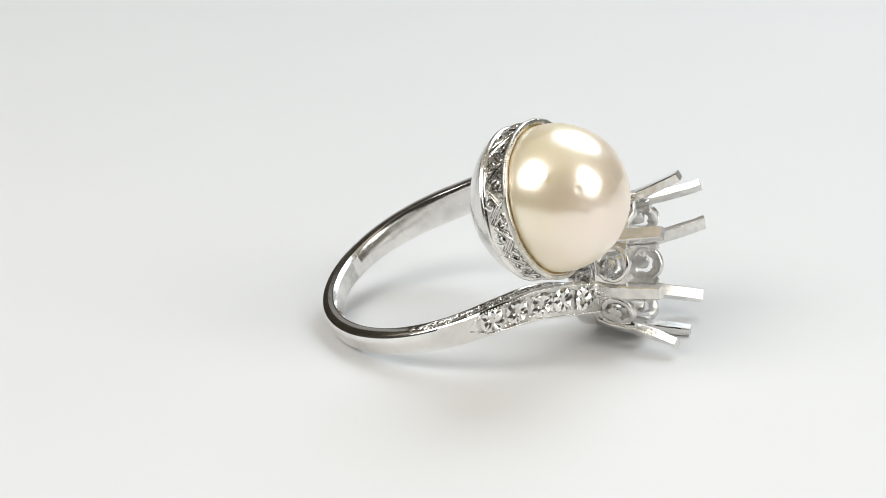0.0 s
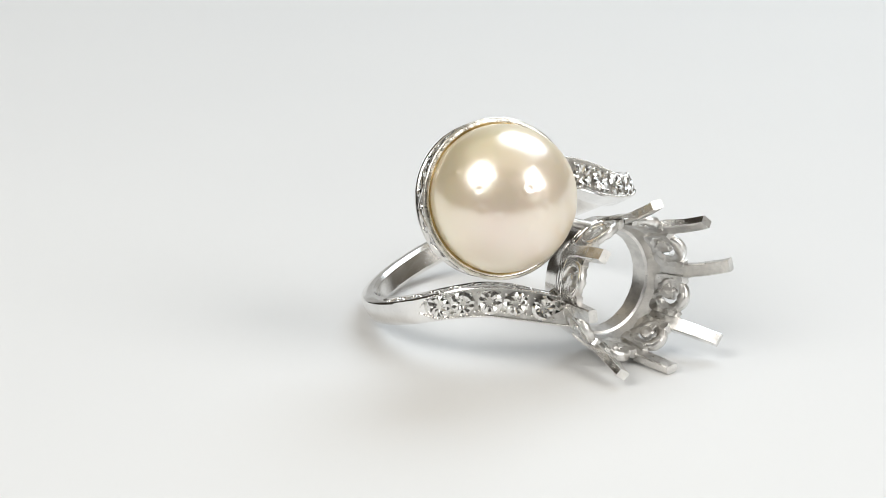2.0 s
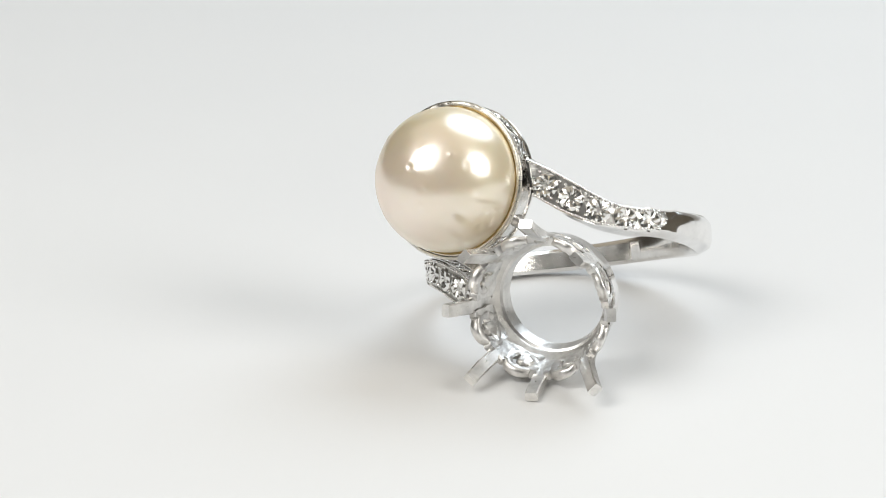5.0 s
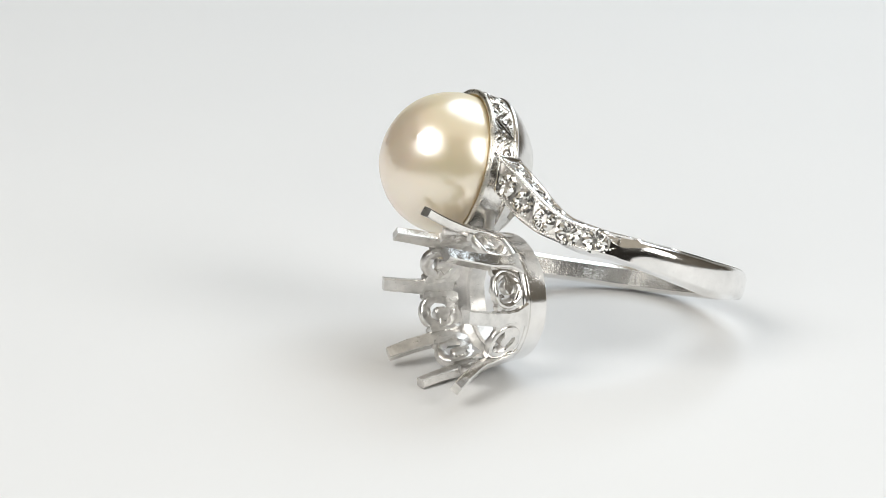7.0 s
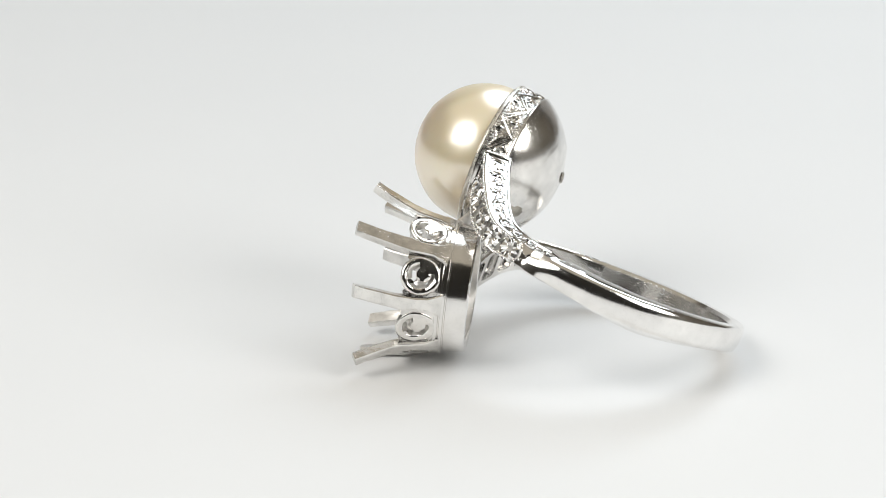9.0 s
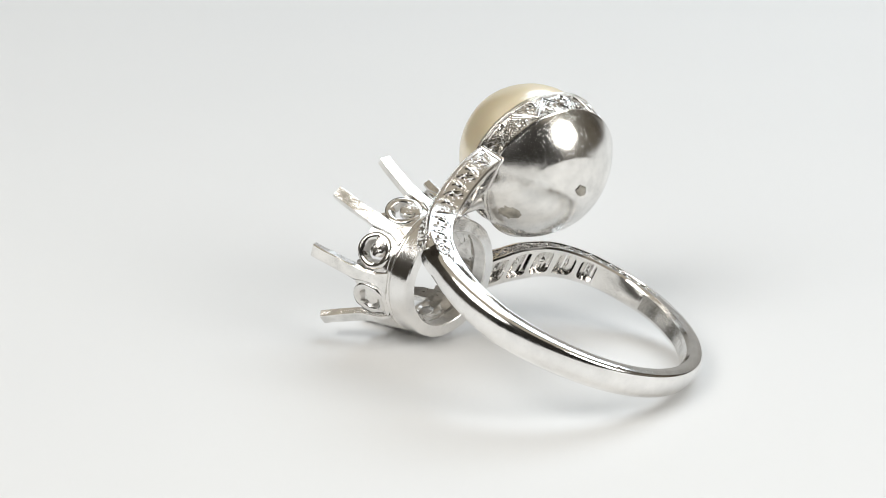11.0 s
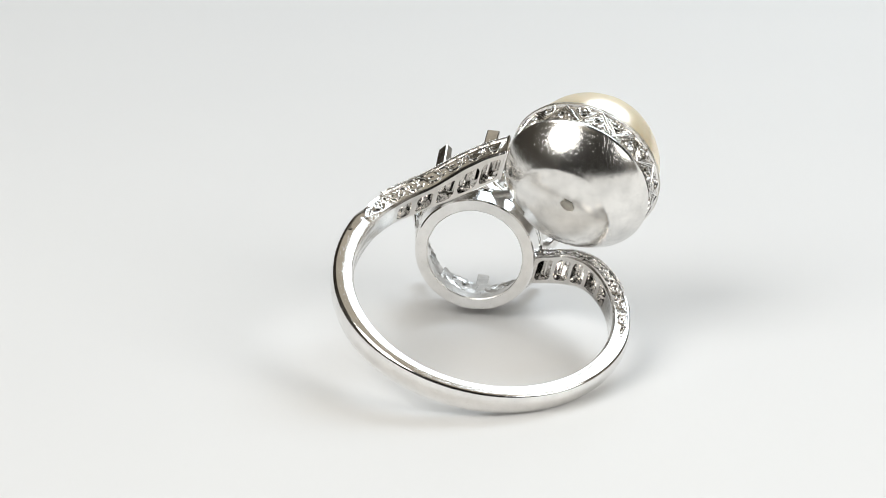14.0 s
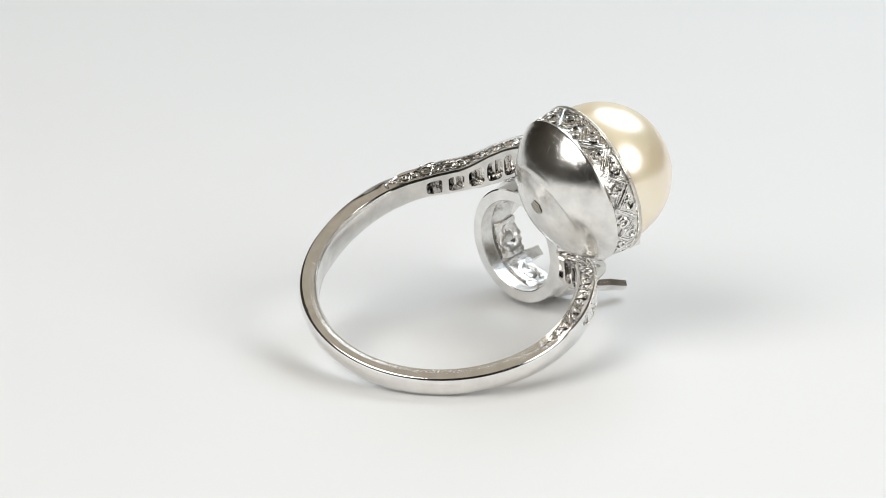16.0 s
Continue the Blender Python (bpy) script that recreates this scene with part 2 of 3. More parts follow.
def band_mesh():
    bm = bmesh.new()
    stations = [25.5 + i * 0.75 for i in range(449)]
    rows = []
    for s in stations:
        up, lo, ro, ri = table(UPPER, s), table(LOWER, s), table(OUTER, s), table(INNER, s)
        mid, half = (up + lo) / 2, (up - lo) / 2
        tip = max(min((82 - s) / 8, 1), 0) if s < 190 else max(min((s - 309) / 8, 1), 0)  # the leaf point of the stone field
        inset = tip > 0
        rec = 0.16 * tip
        q = max(tip, 0.03) if inset else 1.0
        w = q * (half - 0.2)
        away = (s - 82) if s < 190 else (309 - s)
        big = float(np.interp(s, (82, 110, 200, 255, 285, 300), (0.16, 0.2, 0.2, 0.32, 0.42, 0.44)))
        # the engraved channel on the upper side
        eng = s < 104 or s > 296
        te = max(min((104 - s) / 9, 1), 0.04) if s < 190 else max(min((s - 296) / 9, 1), 0.04)
        sr = 0.09 * min(te * 2, 1) if eng else -0.05 * max(min((s - 104) / 12, (296 - s) / 12, 1), 0)
        step = 0.03 if eng else 0.2
        if not eng:
            te = max(min((s - 104) / 14, (296 - s) / 14, 1), 0.04)
        step = step if eng else 0.03 + 0.17 * te
        ra, rb = (ri + ro) / 2 - ((ro - ri) / 2 - 0.2) * te, (ri + ro) / 2 + ((ro - ri) / 2 - 0.2) * te
        a = 0.7 * half
        near = min((abs(s - st) for st in STONES_A + STONES_B))
        if near < 4.2:  # the pierced openings are rounded
            a *= max((1 - (near / 4.3) ** 5), 0.2) ** 0.5
        rim = 0.02 * tip
        bel = max(min(away / 24, 1), 0)
        belly = 0.08 * bel * bel * (3 - 2 * bel)  # the inside is slightly rounded
        flat_k = max(min((94 - s) / 12, 1), 0) if s < 190 else max(min((s - 296) / 13, 1), 0)
        flat_k = flat_k * flat_k * (3 - 2 * flat_k)
        slope = 0.30 * (1 - tip) if s > 190 else 0.0
        flat = [(ro - 0.09 - slope, up), (ro - slope, up - 0.09), (ro + rim, mid + w + 0.04), (ro - rec, mid + w - 0.01), (ro - rec, mid),
                (ro - rec, mid - w + 0.01), (ro + rim, mid - w - 0.04), (ro, lo + 0.09), (ro - 0.09, lo)]
        if not inset:
            for i, p in enumerate((1, 0.93, 0.62, 0.3, 0, -0.3, -0.62, -0.93, -1)):
                flat[i] = (ro - (0.09 if abs(p) == 1 else 0) - slope * max(p, 0) ** 0.7, mid + half * p)
        rb_ = ro - 0.84 * big
        # low round outside
        round_ = ((1, 0), (0.94, 0.4), (0.8, 0.74), (0.55, 0.95), (0.25, 1), (-0.15, 0.94), (-0.55, 0.7), (-0.9, 0.3), (-1, 0))
        bowed = [(rb_ + big * p[1], mid + half * p[0]) for p in round_]
        face = [(p[0] * (1 - flat_k) + q_[0] * flat_k, p[1] * (1 - flat_k) + q_[1] * flat_k) for p, q_ in zip(bowed, flat)]
        hang = sag(s)
        sec = face + [(ri + 0.1, lo - hang), (ri, lo - hang + 0.12), (ri - belly, mid - a - 0.5 * hang), (ri - belly, mid + a), (ri, up - 0.12 + rise(s, ri)), (ri + 0.1, up + rise(s, ri)),
                      (ra, up + rise(s, ra)), (ra + step, up - sr + rise(s, ra)), (rb - step, up - sr + rise(s, rb)), (rb, up + rise(s, rb))]
        rows.append([bm.verts.new(hoop(r, -s, h)) for r, h in sec])
    k = len(rows[0])
    holes = set()
    for lo_s, hi_s, stones in STRIPS:
        for st in stones:
            i0 = round((st - 3.9 - 25.5) / 0.75)
            i1 = round((st + 3.9 - 25.5) / 0.75)
            holes.add((i0, i1))
            # a closed pocket behind each stone; its metal floor is rippled to add glints
            floor_a, floor_b = [], []
            for i in range(i0, i1 + 1):
                p, q = rows[i][11].co, rows[i][12].co
                out = ((p + q) / 2 - C0)
                out = (out - AX * out.dot(AX)).normalized() * (0.52 + 0.14 * math.sin(i * 2.4))
                floor_a.append(bm.verts.new(p + out + (q - p) * 0.08))
                floor_b.append(bm.verts.new(q + out - (q - p) * 0.08))
            for j in range(i1 - i0):
                bm.faces.new((rows[i0 + j][11], rows[i0 + j + 1][11], floor_a[j + 1], floor_a[j]))
                bm.faces.new((rows[i0 + j][12], rows[i0 + j + 1][12], floor_b[j + 1], floor_b[j]))
                bm.faces.new((floor_a[j], floor_a[j + 1], floor_b[j + 1], floor_b[j]))
            bm.faces.new((rows[i0][11], rows[i0][12], floor_b[0], floor_a[0]))
            bm.faces.new((rows[i1][11], rows[i1][12], floor_b[-1], floor_a[-1]))
    for i in range(len(rows) - 1):
        for j in range(k):
            if j == 11 and any(a <= i < b for a, b in holes):
                continue
            if j in (3, 4) and (stations[i] < 77 or stations[i] > 315):
                continue  # closed by the stone seat
            f = bm.faces.new((rows[i][j], rows[i][(j + 1) % k], rows[i + 1][(j + 1) % k], rows[i + 1][j]))
            f.material_index = 1 if j in (10, 11, 12) else 0  # the inside is scratched by wear
    bm.faces.new(rows[0]), bm.faces.new(rows[-1][::-1])
    return bm


part("band", band_mesh(), POLISHED, ring, "polished platinum band with tapered shoulders", 32).data.materials.append(BOWL)


def end_bar():
    """The square-cut end of the shoulder where it meets the cup."""
    bm = bmesh.new()
    rows = []
    for s, grow in ((360.9, -0.02), (361.2, 0.05), (362.0, 0.05), (362.4, -0.05)):
        up, lo, ro, ri = table(UPPER, s), table(LOWER, s), table(OUTER, s), table(INNER, s)
        c = 0.1
        rows.append([hoop(r, -s, h) for r, h in ((ro + grow - c, up + grow), (ro + grow, up + grow - c), (ro + grow, lo - grow + c), (ro + grow - c, lo - grow),
                                                  (ri + c, lo - grow), (ri, lo - grow + c), (ri - grow, up + rise(s, ri) + grow - c), (ri + c, up + rise(s, ri) + grow))])
    loft(bm, rows)
    return worn(bm, 0.03)


part("end_bar", end_bar(), POLISHED, ring, "square-cut polished end of the shoulder", 40)


def shoulder_frame(s, lift=0.0):
    """Pose on the outer face of a shoulder: x along it, z outwards."""
    def at(t):
        return hoop(table(OUTER, t), -t, (table(UPPER, t) + table(LOWER, t)) / 2)
    z = (hoop(1, -s, 0) - C0).normalized()
    x = at(s + 0.5) - at(s - 0.5)
    x = (x - z * x.dot(z)).normalized()
    y = z.cross(x)
    m = Matrix((x, y, z)).transposed().to_4x4()
    m.translation = (at(s) + z * lift) * MM
    return m


def diamond_bmesh(rad):
    """Old-cut stone: low crown; the pavilion's star is shaped into the opaque top for sparkle."""
    bm = bmesh.new()
    def circle(r, heights, n, turn=0.0):
        return [bm.verts.new((rad * r * math.cos((i + turn) * math.tau / n), rad * r * math.sin((i + turn) * math.tau / n), rad * heights[i % len(heights)])) for i in range(n)]
    heart = circle(0.10, (-0.10,), 8)
    star = circle(0.42, (0.02, 0.17, -0.02, 0.12), 16, 0.25)
    crown = circle(0.74, (0.20, 0.09, 0.16, 0.06), 16)
    gir = circle(1.0, (0.0,), 16, 0.5)
    gi2 = circle(1.0, (-0.05,), 16, 0.5)
    cul = circle(0.12, (-0.78,), 8)
    for i in range(16):
        j = (i + 1) % 16
        bm.faces.new((crown[i], gir[i], crown[j]))
        bm.faces.new((crown[j], gir[i], gir[j]))
        bm.faces.new((star[i], crown[i], crown[j]))
        bm.faces.new((star[i], crown[j], star[j]))
        bm.faces.new((gir[i], gi2[i], gi2[j], gir[j]))
    for i in range(8):
        j = (i + 1) % 8
        bm.faces.new((heart[i], star[2 * i], star[2 * i + 1]))
        bm.faces.new((heart[i], star[2 * i + 1], heart[j]))
        bm.faces.new((heart[j], star[2 * i + 1], star[(2 * i + 2) % 16]))
        bm.faces.new((gi2[2 * i], cul[i], cul[j], gi2[(2 * i + 2) % 16], gi2[2 * i + 1]))
    bm.faces.new(heart)
    bm.faces.new(cul[::-1])
    bmesh.ops.recalc_face_normals(bm, faces=bm.faces)
    return bm


def seat_point(s, k, drop):
    tip = max(min((82 - s) / 8, 1), 0) if s < 190 else max(min((s - 309) / 8, 1), 0)
    u, l = table(UPPER, s), table(LOWER, s)
    w = max(tip, 0.05) * ((u - l) / 2 - 0.2)
    return hoop(table(OUTER, s) - drop, -s, (u + l) / 2 + k * w)


def seat_mesh(lo_s, hi_s, stones):
    """The matt floor of one shoulder with a round seat cut for each stone."""
    bm = bmesh.new()
    marks = sorted(stones)
    cuts = [lo_s] + [(a + b) / 2 for a, b in zip(marks, marks[1:])] + [hi_s]
    n = 32
    for st, a, b in zip(marks, cuts, cuts[1:]):
        m = shoulder_frame(st)
        mid = m.translation / MM
        edge, lip, well = [], [], []
        for i in range(n):
            t = i * math.tau / n
            c, q = math.cos(t), math.sin(t)
            p = mid + m.to_3x3() @ Vector((0.74 * c, 0.74 * q, 0)) - C0
            ang = -math.degrees(math.atan2(p.dot(AV), p.dot(AU)))
            ang = st + (ang - st + 180) % 360 - 180
            r = table(OUTER, ang)
            lip.append(bm.verts.new(hoop(r - 0.05, -ang, p.dot(AX))))
            well.append(bm.verts.new(hoop(r - 0.42, -(st + (ang - st) * 0.8), (p.dot(AX) - (mid - C0).dot(AX)) * 0.8 + (mid - C0).dot(AX))))
            g = max(abs(c), abs(q))
            x, y = c / g, q / g
            edge.append(bm.verts.new(seat_point(st + x * (b - st) if x > 0 else st + x * (st - a), y, 0.12)))
        for i in range(n):
            j = (i + 1) % n
            bm.faces.new((edge[i], edge[j], lip[j], lip[i]))
            bm.faces.new((lip[i], lip[j], well[j], well[i]))
    return bm


part("stone_seat", seat_mesh(25.6, 81.5, STONES_A), SEAT, ring, "matt platinum floor between the stones", 30)
part("stone_seat", seat_mesh(310, 361.5, STONES_B), SEAT, ring, "matt platinum floor between the stones", 30)
STONE = mesh_of("diamond", diamond_bmesh(0.77), DIAMOND, 1)
bm = bmesh.new()
bead(bm, (0, 0, 0), 0.115)
GRAIN = mesh_of("grain", bm, POLISHED, 60)
random.seed(4)
for lo_s, hi_s, stones in STRIPS:
    for st in stones:
        shared("diamond", STONE, ring, shoulder_frame(st, -0.06) @ pose(0, 0, 0, random.uniform(-5, 5), random.uniform(-5, 5), random.uniform(0, 45)))
        base = shoulder_frame(st, -0.02)
        for dx, dy in ((0.65, 0.56), (0.65, -0.56), (-0.65, 0.56), (-0.65, -0.56)):
            shared("grain", GRAIN, ring, base @ pose(dx * MM, dy * MM, 0))


def milgrain(lo_s, hi_s):
    """The beaded edges of one stone field."""
    bm = bmesh.new()
    s = lo_s
    while s < hi_s:
        for up in (True, False):
            tip = max(min((82 - s) / 8, 1), 0) if s < 190 else max(min((s - 309) / 8, 1), 0)
            u, l = table(UPPER, s), table(LOWER, s)
            mid, half = (u + l) / 2, (u - l) / 2
            h = mid + (1 if up else -1) * (max(tip, 0.02) * (half - 0.2) + 0.07)
            bead(bm, hoop(table(OUTER, s) + 0.01, -s, h), 0.085)
        slope = abs(table(UPPER, s + 1) - table(UPPER, s)) / 0.157
        s += 0.19 / 0.157 / math.sqrt(1 + slope * slope)
    return bm


tagged(part("milgrain", milgrain(24, 79), POLISHED, ring, "beaded platinum edge", 60), kind="stuff")
tagged(part("milgrain", milgrain(312.5, 362), POLISHED, ring, "beaded platinum edge", 60), kind="stuff")


def side_engraving(lo_s, hi_s):
    """Scrolls cut into the upper side of a shoulder."""
    bm = bmesh.new()
    s, flip = lo_s, 1
    while s < hi_s:
        up, ro, ri = table(UPPER, s), table(OUTER, s), table(INNER, s)
        rad = (ro - ri) * 0.29 * max(min((104 - s) / 11 if s < 190 else (s - 296) / 11, 1), 0.35)
        mid = (ro + ri) / 2

        def cut(ds, dr, lift=-0.05):
            return hoop(mid + dr, -(s + ds / 0.155), table(UPPER, s + ds / 0.155) + lift + rise(s + ds / 0.155, mid + dr))
        pts = []
        for i in range(13):
            a = radians(-60 + 400 * i / 12) * flip
            rr = rad * (1 - 0.06 * i)
            pts.append(cut(rr * math.cos(a), rr * math.sin(a)))
        tube(bm, pts, [0.025 + 0.045 * math.sin(math.pi * i / 12) for i in range(13)], 5)
        for j in range(3):  # leaves beside the scroll, and fine shading strokes
            lean = 0.36 + 0.1 * j + random.uniform(-0.03, 0.03)
            leaf = [cut(lean + 0.16 * k, -flip * rad * k * (1.15 - 0.15 * j), -0.055) for k in (-1, -0.4, 0.3, 1)]
            tube(bm, leaf, [0.015, 0.05 - 0.01 * j, 0.045 - 0.01 * j, 0.015], 5)
        for side in (-1, 1):
            stroke = [cut(-0.30 + 0.12 * k, side * (rad + 0.05 + 0.07 * k), -0.06) for k in (0, 0.5, 1)]
            tube(bm, stroke, [0.015, 0.035, 0.015], 4)
        slope = abs(table(UPPER, s + 1) - table(UPPER, s)) / 0.157
        s += 4.7 / math.sqrt(1 + slope * slope)
        flip = -flip
    return bm


part("engraving", side_engraving(27, 98), ENGRAVED, ring, "scroll engraving on the shoulder's edge", 50)
part("engraving", side_engraving(301, 360), ENGRAVED, ring, "scroll engraving on the shoulder's edge", 50)

# ---- pearl and its cup ----
CUP = Vector((1.17, -4.13, 10.48))
CN = Vector((0.820, -0.479, 0.314)).normalized()
CU_ = CN.cross(Vector((0, 0, 1))).normalized()
CV_ = CN.cross(CU_)


def cup_at(r, a, h):
    return CUP + CN * h + r * (math.cos(a) * CU_ + math.sin(a) * CV_)


BR, BO = 5.25, 0.75  # bowl radius and its centre before the rim
PATCH = Vector((-0.76, 0.50, -0.42)).normalized()


def cup_mesh():
    bm = bmesh.new()
    inner = [(4.44, 0.02), (4.42, -0.6), (4.2, -1.9), (3.2, -3.2), (1.6, -3.95)]
    outer = [(4.50, 0.06), (4.70, 0.05), (4.76, -0.02), (4.75, -0.16), (4.61, -0.22), (4.55, -0.8), (4.48, -1.52), (4.50, -1.60), (4.62, -1.66), (4.64, -1.76), (4.575, -1.82)]
    a0 = math.asin((-1.9 - BO) / BR)
    bowl = []
    for i in range(34):
        a = a0 + (-math.pi / 2 - a0) * i / 34
        bowl.append((BR * math.cos(a), BO + BR * math.sin(a)))
    rows = lathe(bm, inner[::-1] + outer + bowl, cup_at, 128)
    bm.faces.new(rows[0])
    pole = bm.verts.new(CUP + CN * (BO - BR))
    for k in range(128):
        bm.faces.new((rows[-1][k], rows[-1][(k + 1) % 128], pole))
    for f in bm.faces:  # the matt ground of the engraved band
        h = (f.calc_center_median() - CUP).dot(CN)
        f.material_index = 1 if -1.55 < h < -0.2 and (f.calc_center_median() - Vector((3.45, 0.2, 8.4))).length > 2.6 else 0
    # the flattened, once re-soldered underside of the bowl
    mid = CUP + CN * BO
    for v in [v for row in rows[len(inner) + len(outer):] for v in row] + [pole]:
        d = (v.co - mid)
        c = d.normalized().dot(PATCH)
        edge = math.cos(radians(34))
        if c > edge:
            v.co = mid + d.normalized() * (BR - 0.06 * min((c - edge) / 0.05, 1))
        elif c > math.cos(radians(36.5)):
            v.co = mid + d.normalized() * (BR + 0.015)
    return bm


cup = part("pearl_cup", cup_mesh(), BOWL, ring, "round platinum cup with a worn soldered patch", 50)
cup.data.materials.append(GROUND)


def cup_engraving():
    bm = bmesh.new()
    n = 13
    def at(turn, y, lift=0.0):
        # y runs from 0 at the ridge to 1 at the rim
        return cup_at(4.53 + 0.14 * y + lift, turn * math.tau / n, -1.5 + 1.24 * y)
    plain = Vector((3.45, 0.2, 8.4))  # no engraving where the setting is joined
    for i in range(n):
        if (at(i + 0.5, 0.5) - plain).length < 2.3:
            continue
        for k, (y0, y1) in enumerate(((0.02, 0.98), (0.98, 0.02))):
            pts = [at(i + (k + j / 5) / 2, y0 + (y1 - y0) * j / 5, 0.03) for j in range(6)]
            tube(bm, pts, 0.045, 5)
            for side in (-0.24, -0.1, 0.1, 0.24):
                pts2 = [at(i + (k + j / 4) / 2 + side * 0.7, y0 + (y1 - y0) * (0.1 + 0.8 * j / 4), 0.0) for j in range(5)]
                tube(bm, pts2, 0.03, 4)
        for cx, cy, sgn in ((0.5, 0.3, 1), (1.0, 0.7, -1)):
            pts = []
            for j in range(12):
                a = radians(-70 + 430 * j / 11)
                rr = 0.34 * (1 - 0.65 * j / 11)
                pts.append(at(i + cx + rr * math.cos(a) * 0.52, cy + sgn * rr * math.sin(a) * 0.85, 0.02))
            tube(bm, pts, [0.085 - 0.03 * j / 11 for j in range(12)], 5)
            for dx in (-0.2, 0.2):
                leaf = [at(i + cx + dx * (0.6 + 0.5 * k), cy - sgn * 0.24 + sgn * 0.28 * k, 0.01) for k in (0, 0.4, 0.8)]
                tube(bm, leaf, [0.03, 0.09, 0.03], 5)
    return bm


part("engraving", worn(cup_engraving(), 0.045, 2.2), ENGRAVED, cup, "zigzag and scroll engraving round the cup", 50)


def lip_at(r, a, h):
    """Bezel edge: uneven, and pushed open on one side."""
    spot = Vector((math.cos(a), math.sin(a), 0))
    gap = 0.5 + 0.5 * math.cos(a - radians(120))
    r += 0.02 * noise.noise(spot * 9) + (0.14 * gap if r < 4.6 else 0.0)
    return cup_at(r, a, h + 0.05 * noise.noise(spot * 5) + 0.025 * noise.noise(spot * 23))


bm = bmesh.new()
lathe(bm, [(4.45, 0.02), (4.49, 0.085), (4.66, 0.10), (4.77, 0.04), (4.79, -0.05), (4.765, -0.13), (4.60, -0.12)], lip_at, 200, True)
part("bezel_lip", bm, LIP, cup, "worn uneven bezel lip", 50)
bm = bmesh.new()
lathe(bm, [(4.64, -0.06), (4.62, -0.2), (4.30, -0.2), (4.335, 0.02), (4.46, 0.045)], lambda r, a, h: cup_at(r, a, h + 0.02 * noise.noise(Vector((math.cos(a), math.sin(a), 0)) * 14)), 160, True)
part("glue_line", bm, GILT, cup, "golden glue line round the pearl")


PIT = Vector((0.772, -0.476, 0.421)).normalized()  # the ringed pit on the front of the pearl


def pearl_mesh():
    bm = bmesh.new()
    bmesh.ops.create_icosphere(bm, subdivisions=6, radius=1)
    c = CUP + CN * 0.50
    for v in bm.verts:
        d = v.co.normalized()
        r = 4.36 + 0.04 * noise.noise(d * 1.4) + 0.018 * noise.noise(d * 3.3)
        # shallow dimples and pimples on the nacre
        v.co = c + d * (r + 0.006 * noise.noise(d * 6.0))
    def mark(d0, size, lift, rim=0.0):
        for v in bm.verts:
            d = (v.co - c).normalized()
            g = (d - d0).length / size
            if g < 3:
                v.co += d * (lift * math.exp(-g * g) + rim * math.exp(-((g - 1.4) * 2.2) ** 2))
    for dx, dz, size, lift, rim in ((0, 0, 0.045, -0.06, 0.035), (0.12, -0.05, 0.03, 0.03, 0), (-0.10, -0.07, 0.028, -0.03, 0.012), (0.2, -0.12, 0.025, -0.03, 0.01), (-0.22, -0.16, 0.03, 0.03, 0), (0.05, -0.14, 0.022, -0.025, 0)):
        mark((PIT + Vector((dx * 0.45, dx * 0.9, dz))).normalized(), size, lift, rim)
    random.seed(11)
    for i in range(26):
        d0 = (CN + Vector((random.gauss(0, 1), random.gauss(0, 1), random.gauss(0, 1))) * 0.65).normalized()
        size, lift = random.uniform(0.02, 0.055), random.choice((-1, 1)) * random.uniform(0.015, 0.05)
        for v in bm.verts:
            d = v.co - c
            g = (d.normalized() - d0).length / size
            if g < 2.5:
                v.co += d.normalized() * lift * math.exp(-g * g)
    return bm


part("pearl", pearl_mesh(), NACRE, ring, "cream pearl with rosy overtones and small pits", 180)


def solder_mark(centre, size, seed):
    """A small ragged dull mark on the bowl."""
    bm = bmesh.new()
    random.seed(seed)
    mid = CUP + CN * BO
    z = (Vector(centre) - mid).normalized()
    x = z.cross(Vector((0, 0, 1))).normalized()
    y = z.cross(x)
    rim = []
    for i in range(28):
        a = i * math.tau / 28
        r = size * (0.9 + 0.14 * math.sin(2 * a + seed) + 0.05 * math.sin(5 * a + 2) + random.uniform(-0.12, 0.12))
        rim.append((x * math.cos(a) + y * math.sin(a)) * r)
    p = Vector(centre)
    outer = [bm.verts.new(p + d - z * 0.05) for d in rim]
    ring_ = [bm.verts.new(p + d * 0.85 + z * 0.012) for d in rim]
    dent = [bm.verts.new(p + d * 0.45 + z * 0.018) for d in rim]
    for a, b in ((outer, ring_), (ring_, dent)):
        for i in range(28):
            bm.faces.new((a[i], a[(i + 1) % 28], b[(i + 1) % 28], b[i]))
    bm.faces.new(dent)
    return bm


part("solder_mark", solder_mark((-2.88, -2.37, 9.46), 0.42, 3), SOLDER, cup, "dull brown solder mark", 60)

part("solder_mark", solder_mark((0.76, 0.04, 8.25), 0.68, 8), SOLDER, cup, "dull brown solder mark", 60)


def hallmark():
    """Worn stamp inside the band, too worn to read: four short bars."""
    bm = bmesh.new()
    for i, (w, tall) in enumerate(((0.9, 0.5), (0.5, 0.42), (0.8, 0.5), (0.6, 0.46))):
        s = 128.5 + i * 2.7
        rows = [[hoop(r, -(s + ds), h) for r, h in ((8.09, -tall / 2), (8.09, tall / 2), (8.0, tall / 2 - 0.08), (8.0, 0.08 - tall / 2))] for ds in (0, w * 1.2, w * 2.4)]
        loft(bm, rows)
    return bm


part("hallmark", hallmark(), ENGRAVED, ring, "worn unreadable stamp inside the band", 30)

# ---- open claw setting ----
KC = Vector((4.20, 2.15, 4.34))
KN = Vector((0.948, -0.300, 0.107)).normalized()
KU = Vector((0, 0, 1)).cross(KN).normalized()
KV = KN.cross(KU)


def claw_at(r, a, h):
    return KC + KN * h + r * (math.cos(a) * KU + math.sin(a) * KV)


